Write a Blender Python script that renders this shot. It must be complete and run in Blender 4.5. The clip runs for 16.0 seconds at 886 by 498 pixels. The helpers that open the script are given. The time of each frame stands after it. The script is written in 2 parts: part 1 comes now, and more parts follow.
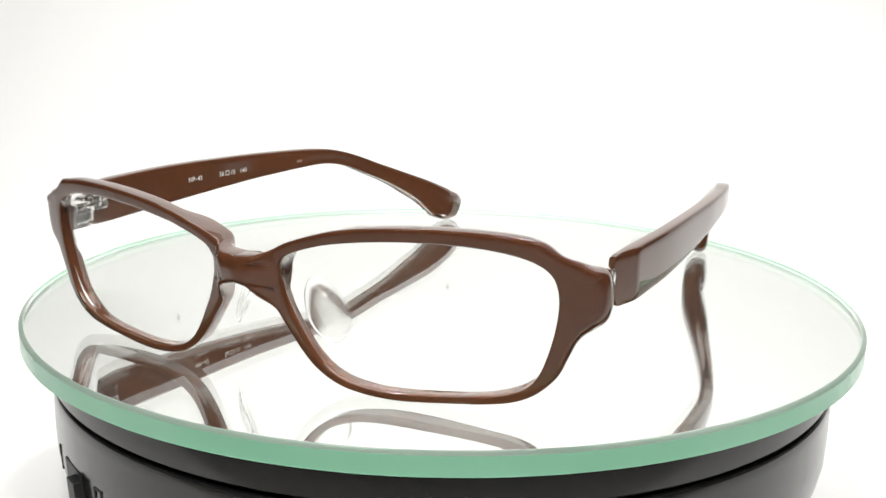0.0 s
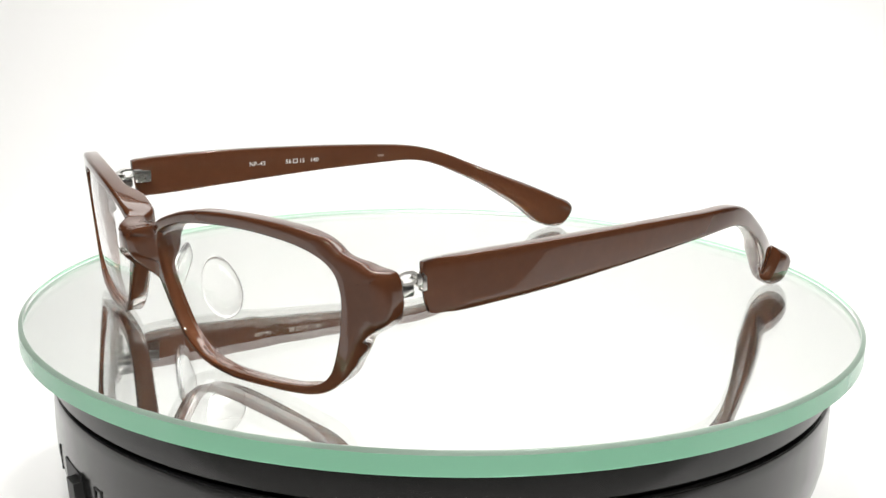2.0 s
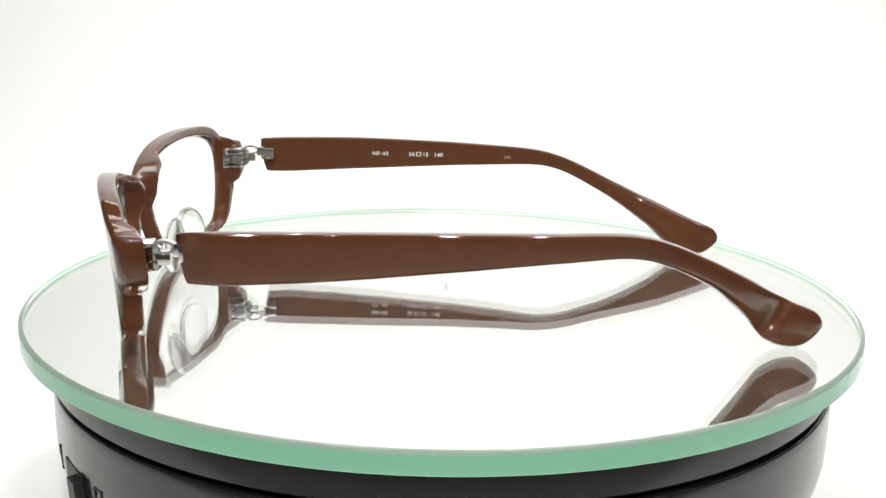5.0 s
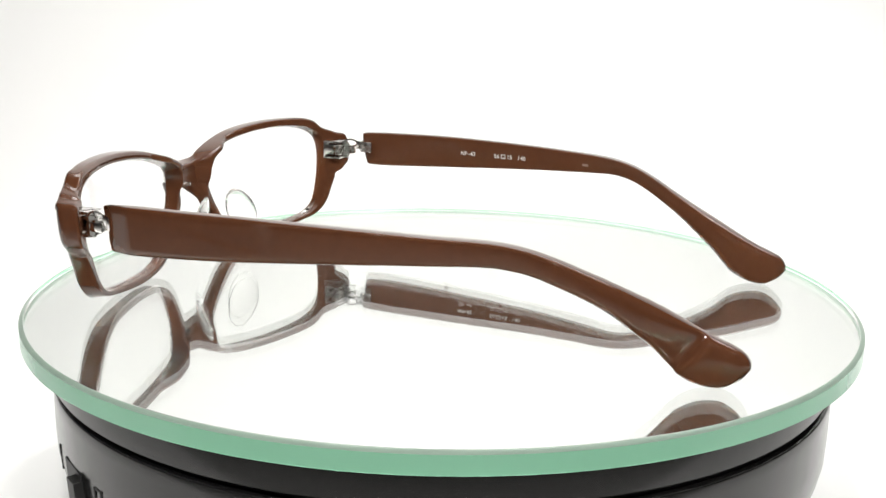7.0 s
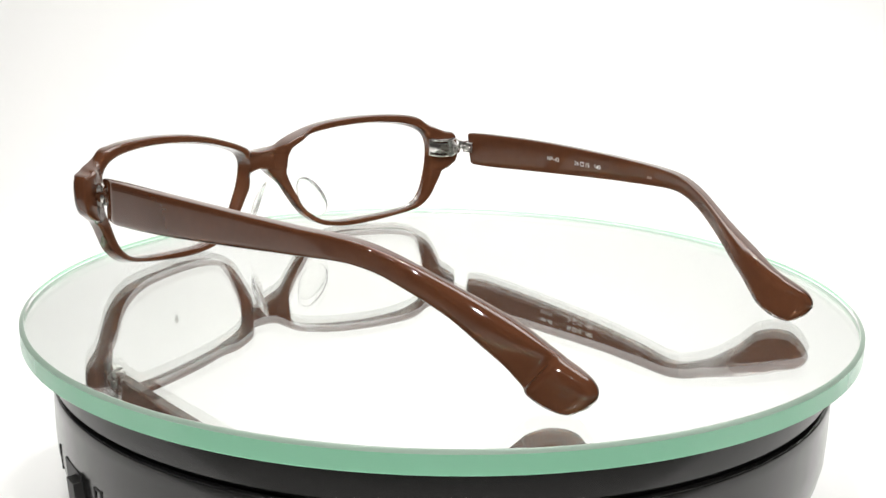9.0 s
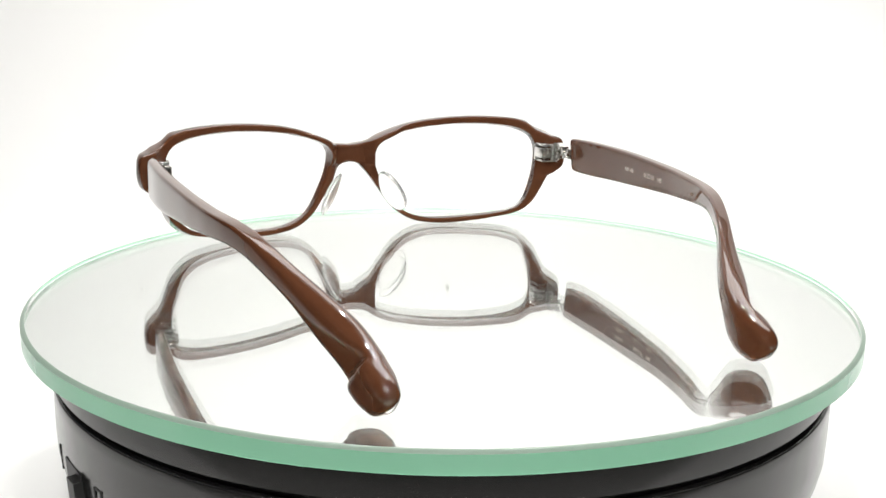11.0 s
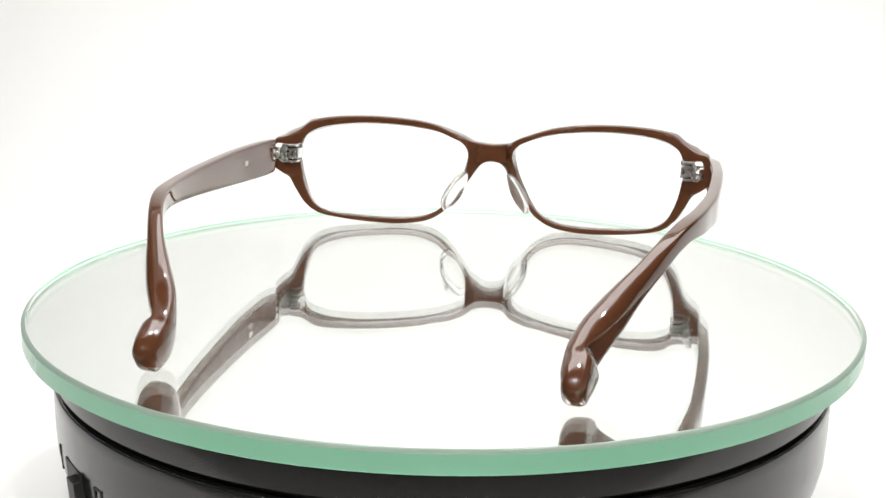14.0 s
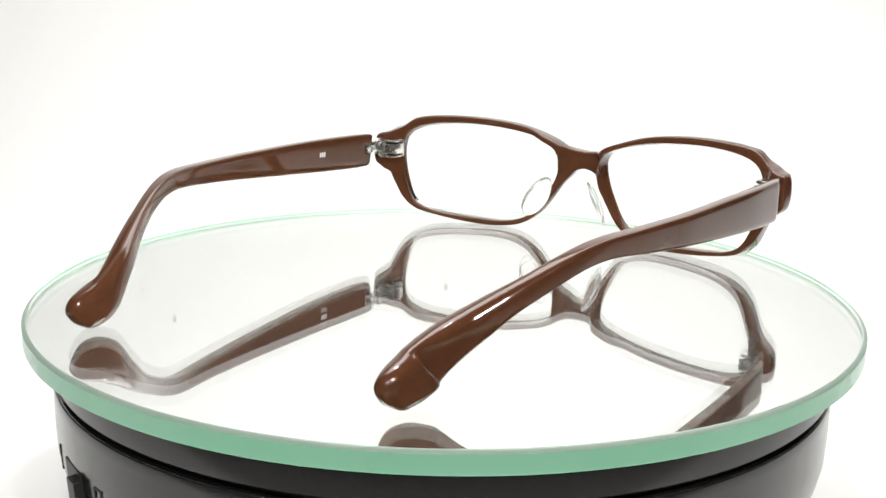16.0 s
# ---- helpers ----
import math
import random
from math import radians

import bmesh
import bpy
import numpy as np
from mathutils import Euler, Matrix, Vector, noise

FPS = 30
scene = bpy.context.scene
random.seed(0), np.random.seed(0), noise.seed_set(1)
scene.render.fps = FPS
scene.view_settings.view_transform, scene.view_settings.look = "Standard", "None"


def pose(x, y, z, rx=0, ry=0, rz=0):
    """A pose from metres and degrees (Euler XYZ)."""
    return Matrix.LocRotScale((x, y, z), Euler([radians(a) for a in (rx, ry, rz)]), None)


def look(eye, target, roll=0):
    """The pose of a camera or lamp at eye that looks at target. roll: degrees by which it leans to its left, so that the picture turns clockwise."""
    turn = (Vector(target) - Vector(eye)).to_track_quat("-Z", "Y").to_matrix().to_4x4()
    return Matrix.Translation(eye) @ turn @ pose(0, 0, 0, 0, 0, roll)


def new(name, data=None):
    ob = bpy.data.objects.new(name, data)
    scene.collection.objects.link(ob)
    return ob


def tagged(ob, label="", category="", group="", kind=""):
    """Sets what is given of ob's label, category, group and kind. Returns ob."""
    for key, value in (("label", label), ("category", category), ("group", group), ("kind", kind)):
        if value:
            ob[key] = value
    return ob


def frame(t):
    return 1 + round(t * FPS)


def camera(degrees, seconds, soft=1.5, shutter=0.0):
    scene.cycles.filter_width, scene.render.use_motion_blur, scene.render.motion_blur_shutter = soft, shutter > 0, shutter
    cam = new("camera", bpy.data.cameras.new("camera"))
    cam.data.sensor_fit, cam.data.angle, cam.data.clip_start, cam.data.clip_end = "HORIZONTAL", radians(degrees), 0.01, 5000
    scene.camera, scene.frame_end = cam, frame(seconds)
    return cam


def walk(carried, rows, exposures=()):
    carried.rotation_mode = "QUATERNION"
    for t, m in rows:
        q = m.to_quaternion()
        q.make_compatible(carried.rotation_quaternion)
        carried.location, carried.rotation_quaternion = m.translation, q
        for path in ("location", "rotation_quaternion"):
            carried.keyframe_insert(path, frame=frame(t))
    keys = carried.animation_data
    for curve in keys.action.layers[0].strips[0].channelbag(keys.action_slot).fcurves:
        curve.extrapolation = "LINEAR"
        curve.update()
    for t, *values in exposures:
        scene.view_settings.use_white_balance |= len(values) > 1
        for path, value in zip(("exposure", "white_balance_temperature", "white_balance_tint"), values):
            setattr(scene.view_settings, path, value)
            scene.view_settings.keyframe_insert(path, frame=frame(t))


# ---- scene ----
# Eyeglasses turning on a mirrored glass turntable in a white photo tent.
MM = 0.001
SECONDS = 16.0

# ---- camera: stands still ----
cam = camera(43.53, SECONDS, soft=1.5)
EYE = Vector((0.0, -0.28298, 0.07923))
PITCH, YAW, ROLL = radians(13.654), radians(-0.086), 1.03
AIM = EYE + Vector((math.sin(YAW) * math.cos(PITCH), math.cos(YAW) * math.cos(PITCH), -math.sin(PITCH)))
walk(cam, [(0.0, look(EYE, AIM, ROLL)), (SECONDS, look(EYE, AIM, ROLL))])


def spin(t):
    """The turntable's angle at t seconds: a motor that slows a little."""
    u = (t - 8.0) / 8.0
    return -0.1993 * t + 0.0398 * u * u - 0.0170 * u ** 3


# ---- world and exposure ----
world = bpy.data.worlds.new("room")
world.use_nodes = True
world.node_tree.nodes["Background"].inputs[0].default_value = (0.9, 0.95, 1.0, 1)
world.node_tree.nodes["Background"].inputs[1].default_value = 0.05
scene.world = world
scene.view_settings.exposure = 0.0


LED_WATTS = 0.46


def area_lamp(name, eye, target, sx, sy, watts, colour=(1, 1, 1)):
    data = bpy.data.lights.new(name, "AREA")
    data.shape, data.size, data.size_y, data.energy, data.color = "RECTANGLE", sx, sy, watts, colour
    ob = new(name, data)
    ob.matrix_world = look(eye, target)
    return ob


# soft lamp added out of view overhead, to brighten the paper sweep
area_lamp("backdrop_fill", (0.12, 0.24, 0.515), (0.12, 0.36, 0.0), 0.72, 0.22, 2.08, (1.0, 0.99, 0.967))


# ---- materials ----
def material(name, colour, rough=0.5, metal=0.0, transmission=0.0, ior=1.5, coat=0.0, vary=0.0, scale=200.0, bump=0.0, rough_vary=0.0, emit=0.0):
    m = bpy.data.materials.new(name)
    m.use_nodes = True
    nt = m.node_tree
    b = nt.nodes["Principled BSDF"]
    b.inputs["Base Color"].default_value = (*colour, 1)
    b.inputs["Roughness"].default_value = rough
    b.inputs["Metallic"].default_value = metal
    b.inputs["Transmission Weight"].default_value = transmission
    b.inputs["IOR"].default_value = ior
    b.inputs["Coat Weight"].default_value = coat
    b.inputs["Coat Roughness"].default_value = 0.03
    if emit:
        b.inputs["Emission Color"].default_value = (*colour, 1)
        b.inputs["Emission Strength"].default_value = emit
    if vary or bump or rough_vary:
        co = nt.nodes.new("ShaderNodeTexCoord")
        fine, broad = nt.nodes.new("ShaderNodeTexNoise"), nt.nodes.new("ShaderNodeTexNoise")
        fine.inputs["Scale"].default_value, broad.inputs["Scale"].default_value = scale, scale * 0.13
        fine.inputs["Detail"].default_value = broad.inputs["Detail"].default_value = 4
        nt.links.new(co.outputs["Object"], fine.inputs["Vector"])
        nt.links.new(co.outputs["Object"], broad.inputs["Vector"])
        add = nt.nodes.new("ShaderNodeMath")
        add.operation = "ADD"
        nt.links.new(fine.outputs["Fac"], add.inputs[0])
        nt.links.new(broad.outputs["Fac"], add.inputs[1])
        if vary:
            mix = nt.nodes.new("ShaderNodeMix")
            mix.data_type = "RGBA"
            mix.inputs[6].default_value = (*[c * (1 - vary) for c in colour], 1)
            mix.inputs[7].default_value = (*[min(1, c * (1 + vary)) for c in colour], 1)
            half = nt.nodes.new("ShaderNodeMath")
            half.operation = "MULTIPLY"
            half.inputs[1].default_value = 0.5
            nt.links.new(add.outputs[0], half.inputs[0])
            nt.links.new(half.outputs[0], mix.inputs[0])
            nt.links.new(mix.outputs[2], b.inputs["Base Color"])
        if rough_vary:
            mr = nt.nodes.new("ShaderNodeMapRange")
            mr.inputs[1].default_value, mr.inputs[2].default_value = 0.6, 1.4
            mr.inputs[3].default_value, mr.inputs[4].default_value = max(0, rough - rough_vary), rough + rough_vary
            nt.links.new(add.outputs[0], mr.inputs[0])
            nt.links.new(mr.outputs[0], b.inputs["Roughness"])
        if bump:
            bp = nt.nodes.new("ShaderNodeBump")
            bp.inputs["Strength"].default_value, bp.inputs["Distance"].default_value = bump, 0.0005
            nt.links.new(fine.outputs["Fac"], bp.inputs["Height"])
            nt.links.new(bp.outputs[0], b.inputs["Normal"])
    return m


ACETATE = material("brown_acetate", (0.078, 0.0295, 0.0142), 0.02, coat=0.3, vary=0.24, scale=420.0, rough_vary=0.012)
LENS = material("clear_lens", (1.0, 1.0, 0.995), 0.0, transmission=1.0, ior=1.2)
SILICONE = material("clear_silicone", (0.98, 0.98, 0.975), 0.13, transmission=0.96, ior=1.36)
STEEL = material("hinge_steel", (0.86, 0.845, 0.82), 0.16, metal=1.0, vary=0.08, scale=900.0, rough_vary=0.05)
GLASS = material("plate_glass", (0.965, 0.985, 0.972), 0.0, transmission=1.0, ior=1.5)
EDGE = material("green_glass_edge", (0.37, 0.88, 0.58), 0.2, transmission=0.55, ior=1.5, vary=0.04, scale=60.0)
# same glass, darker: the chamfer's dark refraction is put into its colour
ARRIS = material("arris_refraction_green", (0.26, 0.36, 0.29), 0.3, transmission=0.4, ior=1.5, vary=0.05, scale=60.0)
MIRROR = material("silver_mirror", (0.93, 0.94, 0.93), 0.0, metal=0.985)
BLACK = material("black_plastic", (0.008, 0.0078, 0.0078), 0.18, vary=0.25, scale=300.0, bump=0.02, rough_vary=0.05)
# shade of the gap and switch slot as colour; also black of knob and marks
DARK = material("gap_shade_and_knob", (0.004, 0.004, 0.004), 0.5, vary=0.2)
PRINT = material("white_print", (0.62, 0.60, 0.56), 0.5, vary=0.05, scale=1500.0)
DUST = material("grey_dust", (0.45, 0.45, 0.43), 0.9, vary=0.1)
PALE_DUST = material("pale_dust", (0.76, 0.76, 0.74), 0.9, vary=0.05)
FAINT = material("faint_print", (0.20, 0.13, 0.10), 0.5, vary=0.1)
PAPER = material("white_paper", (0.90, 0.90, 0.895), 0.75, vary=0.012, scale=30.0, bump=0.03)
FABRIC = material("white_fabric", (0.88, 0.88, 0.875), 0.9, vary=0.02, scale=90.0, bump=0.05)
GREY = material("grey_wall", (0.42, 0.42, 0.41), 0.85, vary=0.08, scale=4.0)
LED = material("led_glow", (1.0, 0.97, 0.92), 0.3, emit=20.0)


# ---- mesh helpers ----
def link_mesh(name, bm, mats, parent=None, label="", smooth=True):
    me = bpy.data.meshes.new(name)
    bmesh.ops.recalc_face_normals(bm, faces=bm.faces)
    bm.to_mesh(me)
    bm.free()
    for m in mats if isinstance(mats, (list, tuple)) else [mats]:
        me.materials.append(m)
    if smooth:
        me.shade_smooth()
        me.set_sharp_from_angle(angle=radians(38))
    ob = new(name, me)
    ob.parent = parent
    if label:
        tagged(ob, label)
    return ob


def part(name, bm, material_of, parent, label="", smooth=True):
    return link_mesh(name, bm, material_of, parent, label, smooth)


def empty(name):
    return new(name)


def box(size, at=(0, 0, 0), bevel=0.0, turn=None, segments=2):
    bm = bmesh.new()
    bmesh.ops.create_cube(bm, size=1)
    bmesh.ops.scale(bm, vec=size, verts=bm.verts)
    if bevel:
        bmesh.ops.bevel(bm, geom=list(bm.edges), offset=bevel, segments=segments, profile=0.5, affect="EDGES")
    bmesh.ops.transform(bm, matrix=Matrix.Translation(at) @ (turn or Matrix()), verts=bm.verts)
    return bm


def lathe(profile, steps=128, closed=False):
    """Turns a profile of (radius, height) about z."""
    bm = bmesh.new()
    rings = []
    for r, z in profile:
        if r < 1e-9:
            rings.append([bm.verts.new((0, 0, z))])
        else:
            rings.append([bm.verts.new((r * math.cos(2 * math.pi * k / steps), r * math.sin(2 * math.pi * k / steps), z)) for k in range(steps)])
    pairs = list(zip(rings, rings[1:])) + ([(rings[-1], rings[0])] if closed else [])
    for a, b in pairs:
        for k in range(steps):
            j = (k + 1) % steps
            quad = [a[k % len(a)], a[j % len(a)], b[j % len(b)], b[k % len(b)]]
            bm.faces.new(list(dict.fromkeys(quad)))
    return bm


def cylinder(r, h, at, segments=20, axis="Z", bevel=0.0):
    bm = bmesh.new()
    bmesh.ops.create_cone(bm, cap_ends=True, segments=segments, radius1=r, radius2=r, depth=h)
    if bevel:
        bmesh.ops.bevel(bm, geom=[e for e in bm.edges if abs(e.verts[0].co.z - e.verts[1].co.z) < 1e-9], offset=bevel, segments=2, affect="EDGES")
    turn = {"Z": Matrix(), "X": Matrix.Rotation(math.pi / 2, 4, "Y"), "Y": Matrix.Rotation(math.pi / 2, 4, "X")}[axis]
    bmesh.ops.transform(bm, matrix=Matrix.Translation(at) @ turn, verts=bm.verts)
    return bm


def joined(*bms):
    """One bmesh out of several."""
    out = bmesh.new()
    for b in bms:
        me = bpy.data.meshes.new("tmp")
        b.to_mesh(me)
        b.free()
        out.from_mesh(me)
        bpy.data.meshes.remove(me)
    return out


def spline(points, count, closed=False):
    """Even samples of a smooth curve through control points."""
    p = [np.array(q, float) for q in points]
    n = len(p)
    dense = []
    for i in range(n if closed else n - 1):
        a, b = p[i], p[(i + 1) % n]
        z = p[(i - 1) % n] if closed or i > 0 else 2 * a - b
        c = p[(i + 2) % n] if closed or i + 2 < n else 2 * b - a
        for k in range(24):
            u = k / 24
            dense.append(0.5 * (2 * a + (b - z) * u + (2 * z - 5 * a + 4 * b - c) * u * u + (3 * a - z - 3 * b + c) * u ** 3))
    dense.append(p[0] if closed else p[-1])
    d = np.array(dense)
    s = np.concatenate([[0], np.cumsum(np.linalg.norm(np.diff(d, axis=0), axis=1))])
    t = np.linspace(0, s[-1], count + 1)[:-1] if closed else np.linspace(0, s[-1], count)
    return np.stack([np.interp(t, s, d[:, k]) for k in range(d.shape[1])], 1)


def smooth_step(a, b, x):
    u = min(1.0, max(0.0, (x - a) / (b - a)))
    return u * u * (3 - 2 * u)


# ---- the tent ----
def build_tent():
    # seamless paper: table, curve, back
    prof = [(-0.15, -0.062), (0.25, -0.062)]
    for k in range(1, 13):
        a = math.radians(90 * k / 12)
        prof.append((0.25 + 0.15 * math.sin(a), -0.062 + 0.15 * (1 - math.cos(a))))
    prof.append((0.40, 0.52))
    bm = bmesh.new()
    rows = []
    for off in (0.0, 0.004):
        rows.append([[bm.verts.new((x, y + off * 0.7, z - off)) for x in (-0.62, 0.62)] for y, z in prof])
    for r in rows:
        for a, b in zip(r, r[1:]):
            bm.faces.new((a[0], a[1], b[1], b[0]))
    tagged(link_mesh("backdrop", bm, PAPER), "seamless white paper sweep behind and under turntable", "backdrop", kind="structure")
    for x, z, r, stuff in ((-0.1731, 0.1343, 0.0015, DUST), (0.0016, 0.11, 0.0014, DUST), (-0.1926, 0.1149, 0.0013, PALE_DUST), (0.1188, 0.0774, 0.0013, PALE_DUST)):
        bm = lathe([(0, 0.0006), (r * 0.8, 0.0005), (r, 0.0), (0, 0.0)], 14)
        bmesh.ops.transform(bm, matrix=Matrix.Translation((x, 0.3995, z)) @ Matrix.Rotation(math.pi / 2, 4, "X"), verts=bm.verts)
        tagged(link_mesh("stain", bm, stuff), "small grey smudge on the white paper sweep", "stain")
    # unseen sheet, sized and placed for what the glossy tops reflect
    tagged(link_mesh("ceiling", box((0.94, 0.34, 0.006), (0.04, 0.27, 0.538)), FABRIC, smooth=False), "unseen white fabric sheet added over the back of photo tent", "ceiling", kind="structure")
    tagged(link_mesh("floor", box((4.0, 4.0, 0.02), (0, -0.9, -0.09)), GREY, smooth=False), "dark grey table top under the paper", "floor", kind="structure")
    for name, size, at in (("wall_south", (4.0, 0.02, 2.4), (0, -2.4, 0.9)), ("wall_room_west", (0.02, 4.0, 2.4), (-2.0, -0.9, 0.9)), ("wall_room_east", (0.02, 4.0, 2.4), (2.0, -0.9, 0.9)), ("wall_north", (4.0, 0.02, 2.4), (0, 1.1, 0.9)), ("ceiling_room", (4.0, 3.6, 0.02), (0, -0.65, 2.1))):
        tagged(link_mesh(name, box(size, at), GREY, smooth=False), "dark grey wall of the dim room", "wall", kind="structure")


RAIL_Y, RAIL_Z = -0.31, 0.40
LED_LIGHTS = [(-0.13, RAIL_Y, 0.35), (-0.04, RAIL_Y, 0.36), (0.05, RAIL_Y, 0.36), (0.14, RAIL_Y, 0.35), (-0.24, RAIL_Y, 0.33), (0.25, RAIL_Y, 0.33), (-0.10, 0.12, 0.47), (0.10, 0.12, 0.47)]


def build_rail():
    """A dark bar on two posts that carries the front lamps."""
    root = new("lamp_rail")
    tagged(root, "dark grey metal lamp rail on two posts behind the camera", "lamp rail")
    part("crossbar", cylinder(0.007, 0.66, (0, RAIL_Y, RAIL_Z), 16, "X"), GREY, root)
    for x in (-0.32, 0.32):
        part("post", cylinder(0.007, RAIL_Z + 0.08, (x, RAIL_Y, (RAIL_Z - 0.08) / 2), 16), GREY, root)


def led_spot(at):
    """A small round lamp on a stem from the rail or the tent's ceiling."""
    root = new("led_spot")
    root.location = at
    tagged(root, "small round white led spotlight on a thin stem", "spotlight", "led spotlights")
    aim = look((0, 0, 0), -Vector(at) + Vector((0, 0, 0.01)))
    can = lathe([(0, 0.022), (0.010, 0.022), (0.012, 0.02), (0.012, 0.0), (0.010, 0.0), (0.010, 0.002), (0, 0.002)], 24)
    bmesh.ops.transform(can, matrix=aim, verts=can.verts)
    part("lamp_can", can, GREY, root)
    lens = lathe([(0, 0.0004), (0.007, 0.0006), (0.0095, 0.0014), (0, 0.0018)], 24)
    bmesh.ops.transform(lens, matrix=aim, verts=lens.verts)
    part("led_lens", lens, LED, root, "glowing led lens")
    top = (0.536 if at[1] > -0.1 else RAIL_Z) - at[2]
    part("stem", cylinder(0.0025, top - 0.012, (0, 0, 0.012 + (top - 0.012) / 2), 10), GREY, root)
    data = bpy.data.lights.new("led", "AREA")
    data.shape, data.size, data.energy, data.color = "DISK", 0.009, LED_WATTS, (1.0, 0.98, 0.948)
    lamp = new("led", data)
    lamp.matrix_world = look(Vector(at), (0, 0, 0.01)) @ Matrix.Translation((0, 0, -0.0004))


def build_leds():
    for at in LED_LIGHTS:
        led_spot(at)


build_tent()
build_rail()
build_leds()


# ---- turntable ----
def bar_on_base(az, z, w, h, r, depth=0.5):
    """A small raised bar on the side of the base, az degrees round from the front."""
    a = radians(az)
    return box((w * MM, depth * MM, h * MM), ((r - 0.7) * math.sin(a) * MM, -(r - 0.7) * math.cos(a) * MM, z * MM), 0.1 * MM, Matrix.Rotation(a, 4, "Z") @ Matrix.Rotation(radians(4), 4, "X"), 1)


def build_base():
    root = empty("turntable")
    tagged(root, "round glossy black plastic motor base of turntable", "turntable")
    mm = lambda pts: [(r * MM, z * MM) for r, z in pts]
    part("housing", lathe(mm([(0, -15.2), (96, -15.2), (98.5, -15.2), (98.7, -15.35), (98.8, -15.6), (98.8, -18), (98.8, -26), (98.6, -31), (97.8, -35), (96.4, -39.5), (93, -45), (89.5, -51), (87, -57), (86, -62), (0, -62)]), 192), BLACK, root)
    # filler whose near-black colour carries the shade of the groove
    part("seam", lathe(mm([(0, -13.7), (96.9, -13.7), (96.9, -15.25), (0, -15.25)]), 160), DARK, root, "near-black filler for the shaded gap between ring and housing")
    # no slot is cut: this bar's dark colour stands for the shade inside it
    switch = part("switch_slot_shade", bar_on_base(-55.4, -30.2, 11.5, 7.0, 98.9, 1.0), DARK, root, "flat near-black bar for the shaded slot of the slide switch")
    part("switch_knob", bar_on_base(-53.4, -31.0, 4.6, 5.4, 99.6, 3.4), DARK, switch, "black slide switch knob")
    part("switch_mark", bar_on_base(-62.8, -29.6, 0.7, 6.2, 99.3, 0.5), DARK, root)
    part("switch_mark", joined(bar_on_base(-48.1, -30.0, 0.7, 6.2, 99.3, 0.5), bar_on_base(-46.4, -30.0, 0.7, 6.2, 99.3, 0.5), bar_on_base(-47.25, -27.2, 2.2, 0.6, 99.4, 0.5)), DARK, root)
    return root


def build_plate():
    root = empty("turntable_plate")
    tagged(root, "round mirrored glass plate with green edge on turntable", "turntable plate")
    mm = lambda pts: [(r * MM, z * MM) for r, z in pts]
    bm = lathe(mm([(0, 0), (40, 0), (80, 0), (104.0, 0), (104.2, 0), (104.6, -0.10), (105.25, -0.62), (105.25, -4.6), (104.9, -4.85), (0, -4.85)]), 256)
    for f in bm.faces:
        c = f.calc_center_median()
        f.material_index = 0 if math.hypot(c.x, c.y) < 0.1042 else 2 if c.z > -0.0006 else 1
    part("glass_disc", bm, [GLASS, EDGE, ARRIS], root, "clear glass disc with pale green edge").visible_shadow = False
    part("mirror_backing", lathe(mm([(0, -4.80), (104.3, -4.80), (104.3, -5.1), (0, -5.1)]), 256), MIRROR, root, "silvered mirror backing")
    part("turning_ring", lathe(mm([(0, -5.2), (97.8, -5.2), (98.6, -5.6), (98.8, -6.2), (98.8, -13.5), (98.6, -13.75), (96, -13.8), (0, -13.8)]), 192), BLACK, root, "black plastic turning ring")
    return root


# ---- eyeglasses; millimetres, x across, y to the back, z up ----
def front_y(x, z):
    """Front surface of the frame: wrapped round the face and leaning."""
    x = abs(x)
    bump = -3.9 * (1 - smooth_step(3.4, 7.2, x)) * (1 - 0.28 * smooth_step(24, 27.5, z))
    return -27.0 + 0.0030 * x * x + 0.10 * (28 - z) + bump


def depth_at(x, z):
    x = abs(x)
    return 4.3 + 1.5 * smooth_step(60.8, 65.5, x) * smooth_step(15.6, 17.2, z) + 1.0 * smooth_step(46, 57, x) * (1 - smooth_step(14, 18, z)) + 1.6 * (1 - smooth_step(3, 8, x)) + 2.6 * smooth_step(5, 8, x) * (1 - smooth_step(12, 19, x)) * smooth_step(19, 24, z)


# control points of the outer rim line and of the lens opening, right half
RIM_OUT = [(0, 26.7), (5, 27.4), (10, 29.9), (19, 32.9), (28, 34.5), (40, 35.3), (52, 35), (58, 33.7), (62, 30.8), (66.4, 29.3), (69.8, 28.2), (70.6, 23.5), (70.0, 19.6), (68.0, 17.6),
           (64.8, 15.2), (62.3, 11.6), (59.6, 7.4), (55.3, 4.0), (48, 1.9), (37, 0.4), (28, 0.2), (20, 1.6), (14.2, 5.3), (9.5, 11.4), (5.3, 17.6), (3, 20.3), (0, 21.1)]
RIM_IN = [(7.4, 22.5), (8, 26), (11, 28.4), (19, 31), (30, 32.6), (42, 33.1), (53, 32.1), (59.0, 29.6), (61.2, 25), (61.0, 19), (59.1, 11.6), (55.8, 6.2), (49, 3.3), (37, 2.05), (26, 2.0),
          (18.8, 3.9), (14, 8), (9.5, 15.6)]


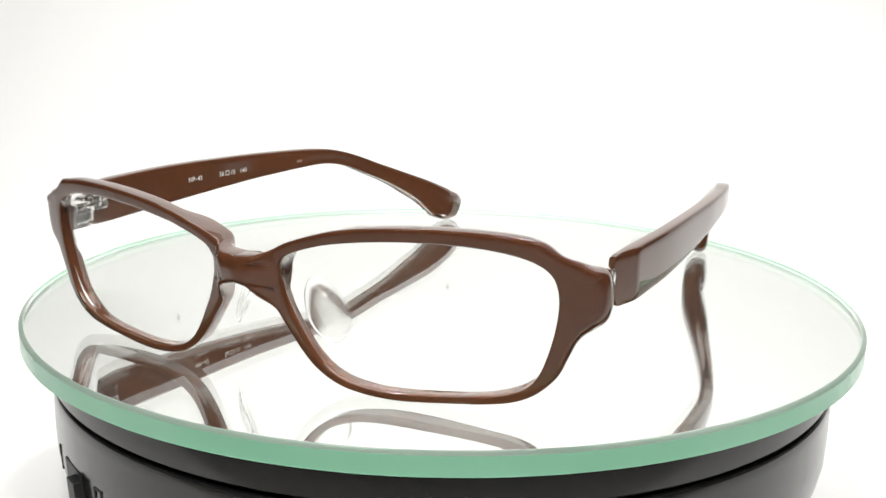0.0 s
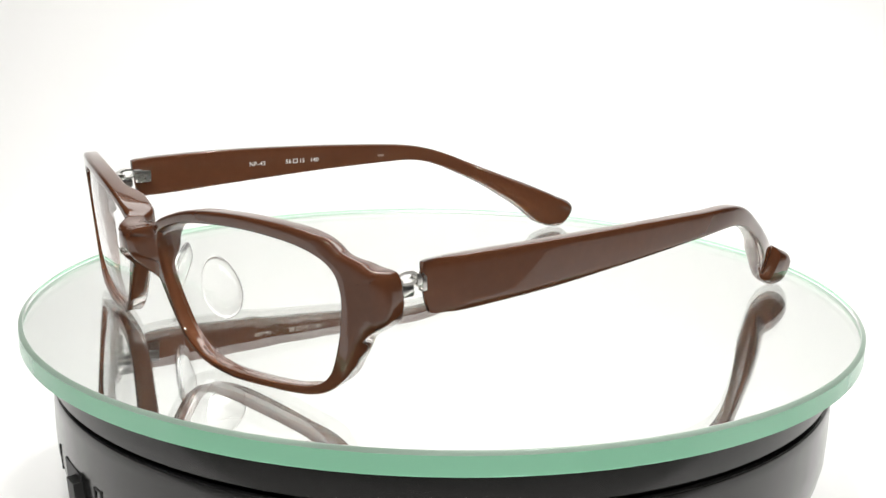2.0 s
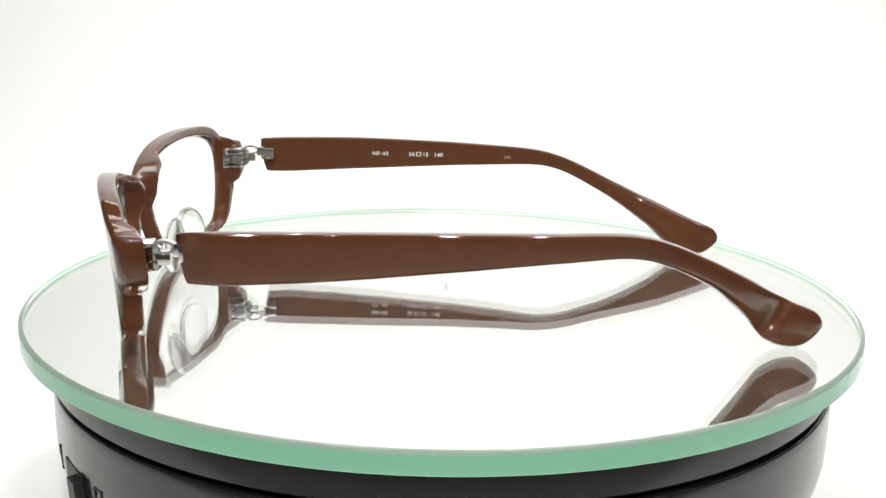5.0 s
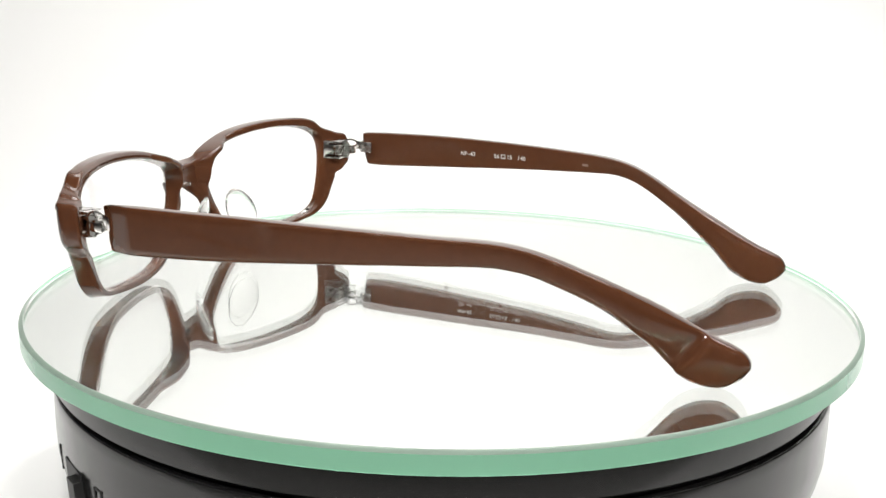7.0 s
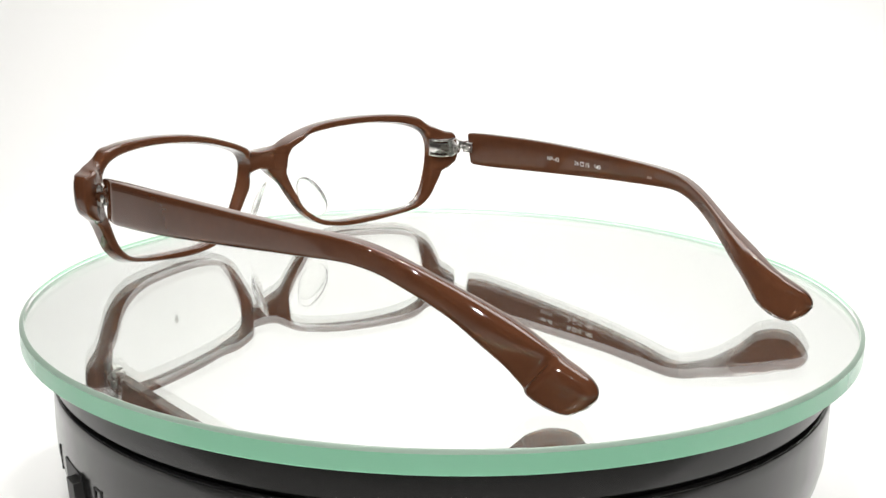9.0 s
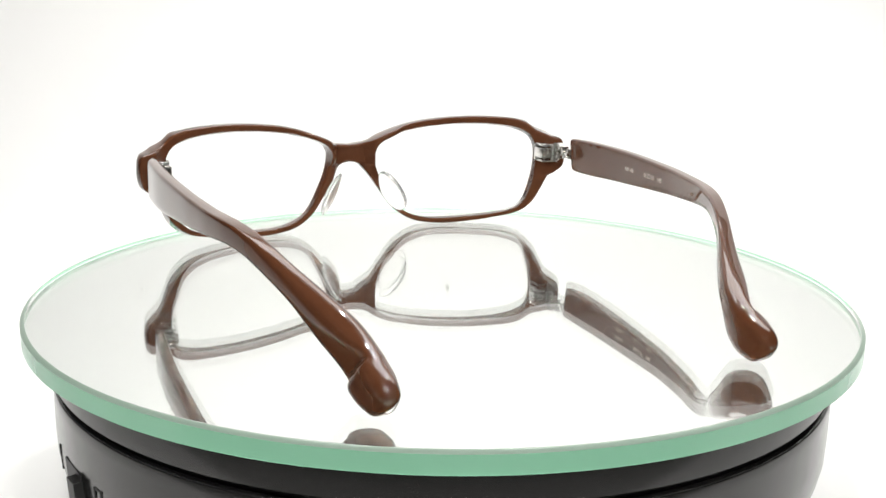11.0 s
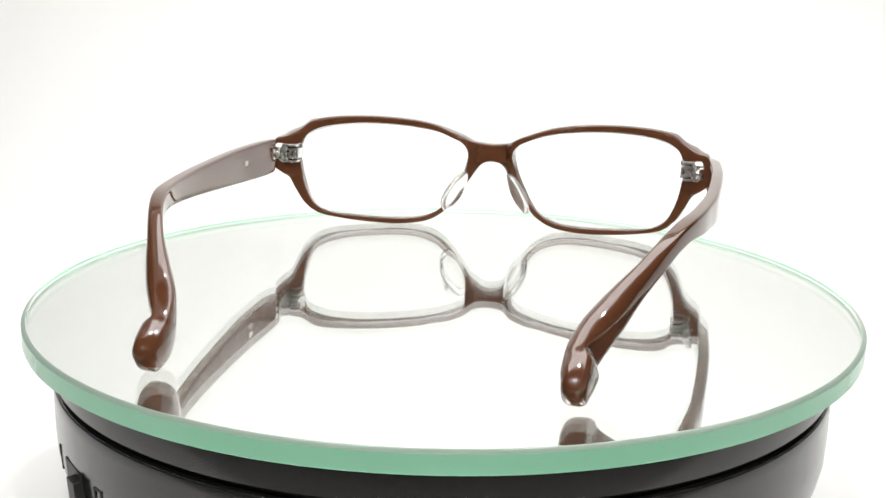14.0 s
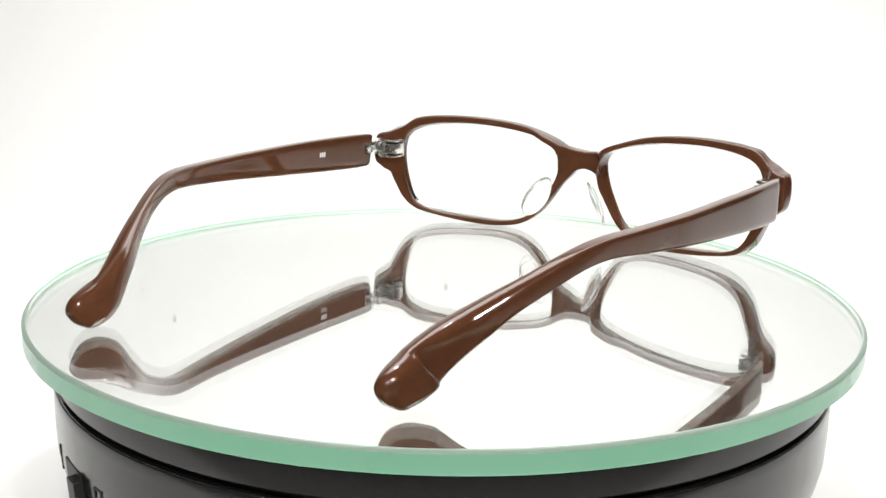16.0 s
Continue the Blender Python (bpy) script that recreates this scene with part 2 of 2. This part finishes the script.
def front_half(side):
    """One half of the frame front: columns from the lens opening to the outer line, each with a rounded section."""
    cx, cz = 34.0, 18.0
    outer = spline(RIM_OUT, 420)
    inner = spline(RIM_IN, 400, True)
    cut = [(0.0, z) for z in (22.3, 23.4, 24.5, 25.4)]
    cols = [(p, True) for p in outer] + [(np.array(p), False) for p in cut]
    ang_in = np.arctan2(inner[:, 1] - cz, inner[:, 0] - cx)
    bm = bmesh.new()
    rings = []
    nout = len(outer)
    for i, (po, edge) in enumerate(cols):
        a = math.atan2(po[1] - cz, po[0] - cx)
        # nearest opening point, mixed with the one in the same direction
        j = int(np.argmin(np.abs((ang_in - a + math.pi) % (2 * math.pi) - math.pi)))
        pi = inner[j]
        tin = inner[(j + 2) % len(inner)] - inner[j - 2]
        nin = np.array([-tin[1], tin[0]]) / (np.linalg.norm(tin) + 1e-9)
        if np.dot(nin, pi - np.array([cx, cz])) < 0:
            nin = -nin
        w = float(np.linalg.norm(po - pi))
        if edge:
            t = outer[min(i + 1, nout - 1)] - outer[max(i - 1, 0)]
            nrm = np.array([-t[1], t[0]]) / (np.linalg.norm(t) + 1e-9)
            if i in (0, nout - 1):
                nrm = np.array([0.0, 1.0 if i == 0 else -1.0])
            ro = min(1.1, 0.36 * w)
            lug = smooth_step(62, 66, po[0]) * smooth_step(15.2, 16.8, po[1]) * smooth_step(0.2, 0.8, nrm[0])
            ro, rb = ro + (2.6 - ro) * lug, ro + (0.6 - ro) * lug
        else:
            nrm, ro, rb = np.zeros(2), 0.0, 0.0
        ri = min(0.5, 0.2 * w)
        pf = pi - nin * (0.6 * smooth_step(4, 14, pi[1]) - 0.9 * smooth_step(46, 60, pi[0]) * (1 - smooth_step(26, 32, pi[1])))                # the front lip covers a little more of the lens
        flare = 1.0 * smooth_step(38, 56, po[0]) * (1 - smooth_step(8, 17, po[1])) if edge else 0.0
        lift = 0.9 * smooth_step(55, 60.5, po[0]) * (1 - smooth_step(65, 69, po[0])) * smooth_step(27, 29, po[1]) if edge else 0.0
        pof = po + nrm * flare + np.array([0, lift])
        ring = []

        def put(q, d):
            d_all = depth_at(q[0], q[1])
            back = d if d >= 0 else d_all + d
            y = front_y(q[0], q[1]) + back
            x = q[0] - (0.22 * max(0.0, back - 1.2) + 0.5) * smooth_step(62, 67, q[0])
            ring.append(bm.verts.new((side * x, y, q[1])))

        arcs = [math.radians(v) for v in (0, 22, 45, 68, 90)]
        for u in arcs:                      # front outer edge
            put(pof - nrm * ro * (1 - math.cos(u)), (ro if edge else 1.0) * (1 - math.sin(u)))
        a1, b1 = pof - nrm * ro, pf + nin * ri
        for k in (0.33, 0.67):
            put(a1 * (1 - k) + b1 * k, 0.0)
        for u in reversed(arcs[1:]):        # front inner edge
            put(pf + nin * ri * (1 - math.cos(u)), ri * (1 - math.sin(u)))
        put(pf, 1.3)
        put(pi, -1.6)
        for u in arcs[1:]:                  # back inner edge
            put(pi + nin * ri * (1 - math.cos(u)), -ri * (1 - math.sin(u)) - 1e-6)
        a1, b1 = po - nrm * rb, pi + nin * ri
        for k in (0.67, 0.33):
            put(a1 * (1 - k) + b1 * k, -1e-6)
        for u in reversed(arcs):            # back outer edge
            put(po - nrm * rb * (1 - math.cos(u)), -(rb if edge else 1.0) * (1 - math.sin(u)) - 1e-6)
        rings.append(ring)
    n = len(rings)
    for i in range(n):
        r, s = rings[i], rings[(i + 1) % n]
        m = len(r)
        for k in range(m):
            quad = (r[k], r[(k + 1) % m], s[(k + 1) % m], s[k])
            if all(abs(v.co.x) < 1e-6 for v in quad):
                continue
            try:
                bm.faces.new(quad)
            except ValueError:
                pass
    return bm


# bow of each temple seen from above: distance from the middle along its length
BOW_AT = (-5, 10, 30, 57, 70, 80, 90, 100, 112, 122, 128, 134, 142)
BOWS = {1: (66.8, 67.6, 68.4, 67.8, 67.0, 66.0, 64.2, 61.0, 55.6, 50.9, 49.0, 48.0, 47.4), -1: (69.2, 69.4, 68.8, 66.2, 63.8, 61.4, 57.8, 53.1, 46.4, 41.7, 39.6, 38.6, 38.0)}
BOW_CURVES = {side: spline(list(zip(BOW_AT, xs)), 300) for side, xs in BOWS.items()}


def temple_bow(y, side):
    c = BOW_CURVES[side]
    return float(np.interp(y, c[:, 0], c[:, 1]))


# stations of a temple: top (y, z), bottom (y, z), thickness inwards and outwards
STATIONS = [(-0.4, 29.3, 1.4, 18.8, 1.6, 1.6), (10, 29.7, 10.6, 18.9, 1.7, 1.7), (32, 29.9, 32, 20.1, 1.7, 1.7), (56, 29.4, 56, 21.6, 1.7, 1.7), (78, 28.7, 77, 22.9, 1.8, 1.8),
            (87, 28.1, 85.5, 23.4, 1.9, 1.9), (93, 26.9, 90, 23.1, 1.8, 1.9), (99, 24.8, 95, 21.8, 1.8, 2.0), (106, 21.7, 101.5, 18.8, 2.0, 2.3), (114, 18.3, 108.5, 15.0, 2.9, 2.8),
            (121, 15.4, 114.5, 10.9, 3.8, 3.0), (126, 13.2, 119, 7.6, 3.9, 2.3), (129, 11.9, 122, 4.8, 3.9, 1.2), (130.6, 11.2, 123.6, 3.4, 3.9, 1.1), (131.8, 10.6, 124.8, 2.4, 3.8, 2.7),
            (135.4, 9.2, 128.2, 0.9, 3.5, 3.0), (137.7, 8.1, 131.4, 0.2, 2.9, 2.7), (138.9, 6.8, 134.1, 0.3, 2.6, 2.4), (139.4, 5.7, 136.1, 1.3, 1.8, 1.7)]


def temple_mesh(side):
    st = spline(STATIONS, 150)
    if side > 0:                            # this one is bent a little further back and sits higher
        for row in st:
            for c in (0, 2):
                y = row[c]
                row[c] += 3.0 * smooth_step(70, 95, y) * (1 - smooth_step(105, 132, y))
                row[c + 1] += 0.9 * smooth_step(20, 90, y) * (1 - smooth_step(98, 132, y))
            row[1] += 0.4 * smooth_step(76, 96, row[0]) * (1 - smooth_step(118, 131, row[0]))
    bm = bmesh.new()
    rings = []
    m = 44
    for k, (yt, zt, yb, zb, ti, to) in enumerate(st):
        ring = []
        ease = 1.0 if k > 0 else 0.95
        for j in range(m):
            u = 2 * math.pi * j / m
            cs, sn = math.cos(u), math.sin(u)
            px = math.copysign(abs(cs) ** (0.34 + 0.40 * smooth_step(92, 120, yt)), cs)
            pz = math.copysign(abs(sn) ** (0.28 + 0.36 * smooth_step(92, 120, yt)), sn)
            f = 0.5 + 0.5 * pz * ease
            y, z = yb + (yt - yb) * f, zb + (zt - zb) * f
            t = (to if px > 0 else ti) * ease
            cut = 2.1 * max(0.0, (7.2 - y) / 7.2) if px > 0 else 0.0     # the outer face slopes in towards the hinge
            ring.append(bm.verts.new((side * (temple_bow(y, side) + t * px - cut * min(1.0, px * 1.1)), y, z)))
        rings.append(ring)
    for r, s in zip(rings, rings[1:]):
        for j in range(m):
            bm.faces.new((r[j], r[(j + 1) % m], s[(j + 1) % m], s[j]))
    for ring, out in ((rings[0], -0.5), (rings[-1], 0.9)):
        c = sum((v.co for v in ring), Vector()) / m
        c.y += out
        inner = [bm.verts.new(c + (v.co - c) * 0.6 + Vector((0, out * 0.35, 0))) for v in ring]
        for j in range(m):
            bm.faces.new((ring[j], ring[(j + 1) % m], inner[(j + 1) % m], inner[j]))
        mid = bm.verts.new(c)
        for j in range(m):
            bm.faces.new((inner[j], inner[(j + 1) % m], mid))
    return bm


def in_mm(bm):
    bmesh.ops.scale(bm, vec=(MM, MM, MM), verts=bm.verts)
    return bm


def lens_mesh(side):
    """A thin curved demo lens that fills the opening."""
    loop = spline(RIM_IN, 96, True)
    c = np.array([34.0, 18.0])
    bm = bmesh.new()
    layers = []
    for d in (1.3, 2.9):
        rings = []
        for f in (1.0, 0.8, 0.6, 0.4, 0.2):
            ring = []
            for p in loop:
                q = c + (p - c) * (f * 1.012)
                bulge = -1.1 * (1 - f * f)
                ring.append(bm.verts.new((side * q[0], front_y(max(q[0], 8), q[1]) + d + bulge, q[1])))
            rings.append(ring)
        mid = bm.verts.new((side * c[0], front_y(c[0], c[1]) + d - 1.1, c[1]))
        n = len(loop)
        for r, s in zip(rings, rings[1:]):
            for j in range(n):
                bm.faces.new((r[j], r[(j + 1) % n], s[(j + 1) % n], s[j]))
        for j in range(n):
            bm.faces.new((rings[-1][j], rings[-1][(j + 1) % n], mid))
        layers.append(rings[0])
    n = len(loop)
    for j in range(n):
        bm.faces.new((layers[0][j], layers[0][(j + 1) % n], layers[1][(j + 1) % n], layers[1][j]))
    return bm


def pad_mesh(side):
    """A clear oval nose pad with a short stalk to the rim."""
    bm = bmesh.new()
    bmesh.ops.create_uvsphere(bm, u_segments=28, v_segments=16, radius=1.0)
    for v in bm.verts:
        x, y, z = v.co
        v.co = Vector((x * 0.95 - 0.8 * (1 - y * y) * (1 - z * z), y * 4.2 * (1 - 0.12 * z), z * 7.2))
    top, low = Vector((6.8, -13.0, 19.2)), Vector((13.3, -12.0, 7.0))
    axis = (top - low).normalized()
    out = Vector((-0.72, 0.60, -0.36))
    out = (out - axis * out.dot(axis)).normalized()
    yax = axis.cross(out)
    m = Matrix((out, yax, axis)).transposed().to_4x4()
    m.translation = (top + low) / 2
    bmesh.ops.transform(bm, matrix=m, verts=bm.verts)
    if side < 0:
        bmesh.ops.scale(bm, vec=(-1, 1, 1), verts=bm.verts)
    return bm


def mirrored(bm, side):
    if side < 0:
        bmesh.ops.scale(bm, vec=(-1, 1, 1), verts=bm.verts)
    return bm


def band(ring, width, thick):
    """A closed flat band round a loop of points in a plane across x."""
    c = sum((Vector(p) for p in ring), Vector()) / len(ring)
    bm = bmesh.new()
    rows = []
    for p in ring:
        p = Vector(p)
        out = (p - c).normalized() * thick / 2
        rows.append([bm.verts.new(p + Vector((sx * width / 2, 0, 0)) + so * out) for sx, so in ((-1, -1), (1, -1), (1, 1), (-1, 1))])
    n = len(rows)
    for i in range(n):
        r, q = rows[i], rows[(i + 1) % n]
        for k in range(4):
            bm.faces.new((r[k], r[(k + 1) % 4], q[(k + 1) % 4], q[k]))
    return bm


def add_hinge(root, side):
    """A sprung hinge between the frame's end and the temple."""
    plate = part("hinge_plate", in_mm(mirrored(joined(box((5.0, 5.4, 0.8), (63.4, -8.4, 26.5), 0.25), box((5.0, 5.4, 0.8), (63.4, -8.4, 21.3), 0.25), box((4.6, 1.0, 5.6), (62.6, -10.6, 23.9), 0.3)), side)), STEEL, root, "polished steel hinge plate")
    loop = joined(box((4.6, 0.9, 3.3), (62.6, -6.6, 23.9), 0.3), box((4.6, 5.6, 0.8), (62.8, -8.2, 25.2), 0.25), box((4.6, 5.6, 0.8), (62.8, -8.2, 22.6), 0.25), box((1.0, 5.4, 3.2), (60.8, -8.2, 23.9), 0.3))
    part("hinge_loop", in_mm(mirrored(loop, side)), STEEL, plate)
    for z in (25.5, 23.9, 22.3):
        part("knuckle", in_mm(mirrored(cylinder(1.5, 1.3, (65.0, -5.2, z), 20, "Z", 0.2), side)), STEEL, plate)
    part("hinge_screw", in_mm(mirrored(cylinder(0.8, 5.6, (65.0, -5.2, 23.9), 14), side)), STEEL, plate)
    arm = part("spring_arm", in_mm(mirrored(box((1.6, 4.2, 3.4), (66.0, 1.9, 24.8), 0.4), side)), STEEL, root, "polished steel spring arm")
    part("rivet", in_mm(mirrored(cylinder(0.9, 0.8, (64.9, 2.8, 24.6), 14, "X", 0.15), side)), STEEL, arm)
    part("arm_neck", in_mm(mirrored(box((2.2, 2.6, 2.8), (65.5, 0.0, 25.6), 0.4), side)), STEEL, arm)
    part("arm_link", in_mm(mirrored(box((2.4, 3.4, 2.3), (65.3, -3.4, 23.6), 0.5), side)), STEEL, arm)
    ring = []
    for k in range(24):
        a = 2 * math.pi * k / 24
        ring.append((65.3 + 0.12 * math.cos(a), -3.2 + 2.3 * math.cos(a), 26.1 + 1.15 * math.sin(a)))
    part("spring_loop", in_mm(mirrored(band(ring, 1.9, 0.6), side)), STEEL, arm)


def add_text(root, body, y, z, size, side, parent_label):
    """White print on the inner side of the temple at -x; it reads from front to back."""
    cu = bpy.data.curves.new("print", "FONT")
    cu.body, cu.size, cu.space_character, cu.offset = body, size, 1.08, 0.02
    tmp = new("tmp_text", cu)
    me = bpy.data.meshes.new_from_object(tmp.evaluated_get(bpy.context.evaluated_depsgraph_get()))
    bpy.data.objects.remove(tmp)
    bm = bmesh.new()
    bm.from_mesh(me)
    bpy.data.meshes.remove(me)
    for v in bm.verts:
        yy, zz = y + v.co.x, z + v.co.y
        v.co = Vector((-(temple_bow(yy, side) - inner_half(yy) - 0.09), yy, zz))
    part("printed_text", in_mm(bm), PRINT, root, parent_label, False)


def inner_half(y):
    return 1.73 if y < 58 else 1.75 + (y - 58) * 0.005


def print_bar(side, y, z, w, h):
    bm = bmesh.new()
    vs = [bm.verts.new((side * (temple_bow(yy, side) - inner_half(yy) - 0.09), yy, zz)) for yy, zz in ((y, z), (y + w, z), (y + w, z + h), (y, z + h))]
    bm.faces.new(vs)
    return bm


def build_glasses():
    root = empty("eyeglasses")
    tagged(root, "glossy brown acetate eyeglasses with clear lenses, temples open", "eyeglasses")
    bm = joined(front_half(1), front_half(-1))
    bmesh.ops.remove_doubles(bm, verts=bm.verts, dist=0.02)
    part("frame_front", in_mm(bm), ACETATE, root, "glossy brown acetate rims and bridge")
    for side in (1, -1):
        part("lens", in_mm(lens_mesh(side)), LENS, root, "clear demo lens").visible_shadow = False
        part("nose_pad", in_mm(pad_mesh(side)), SILICONE, root, "clear silicone nose pad").visible_shadow = False
        add_hinge(root, side)
        temple = part("temple", in_mm(temple_mesh(side)), ACETATE, root, "glossy brown acetate temple with flared tip")
        if side < 0:
            add_text(temple, "NP\u201343", 35.0, 24.6, 1.75, side, "white model lettering")
            add_text(temple, "56", 46.6, 24.6, 1.75, side, "white size lettering")
            add_text(temple, "15", 51.0, 24.6, 1.75, side, "white size lettering")
            add_text(temple, "140", 54.6, 24.6, 1.75, side, "white size lettering")
            sq = [print_bar(side, y, z, w, h) for y, z, w, h in ((49.0, 24.6, 1.5, 0.2), (49.0, 25.7, 1.5, 0.2), (49.0, 24.6, 0.2, 1.3), (50.3, 24.6, 0.2, 1.3))]
            part("printed_square", in_mm(joined(*sq)), PRINT, temple, "", False)
            part("printed_mark", in_mm(print_bar(side, 76.5, 25.0, 2.0, 0.7)), FAINT, temple, "", False)
        else:
            for k in range(3):
                part("printed_mark", in_mm(print_bar(side, 23.6 + k * 0.95, 24.5, 0.75, 1.5)), PRINT, temple, "", False)
    return root


base = build_base()
plate = build_plate()
glasses = build_glasses()
PSI = -0.54025


def motions():
    rest = Matrix.Translation((-0.02967, -0.04731, 0)) @ Matrix.Rotation(PSI, 4, "Z")
    times = [k * 0.5 for k in range(33)]
    walk(glasses, [(t, Matrix.Rotation(spin(t), 4, "Z") @ rest) for t in times])
    off = Matrix.Translation((0.0004 * math.cos(4.14), 0.0004 * math.sin(4.14), 0))
    walk(plate, [(t, Matrix.Rotation(spin(t), 4, "Z") @ off) for t in times])


motions()
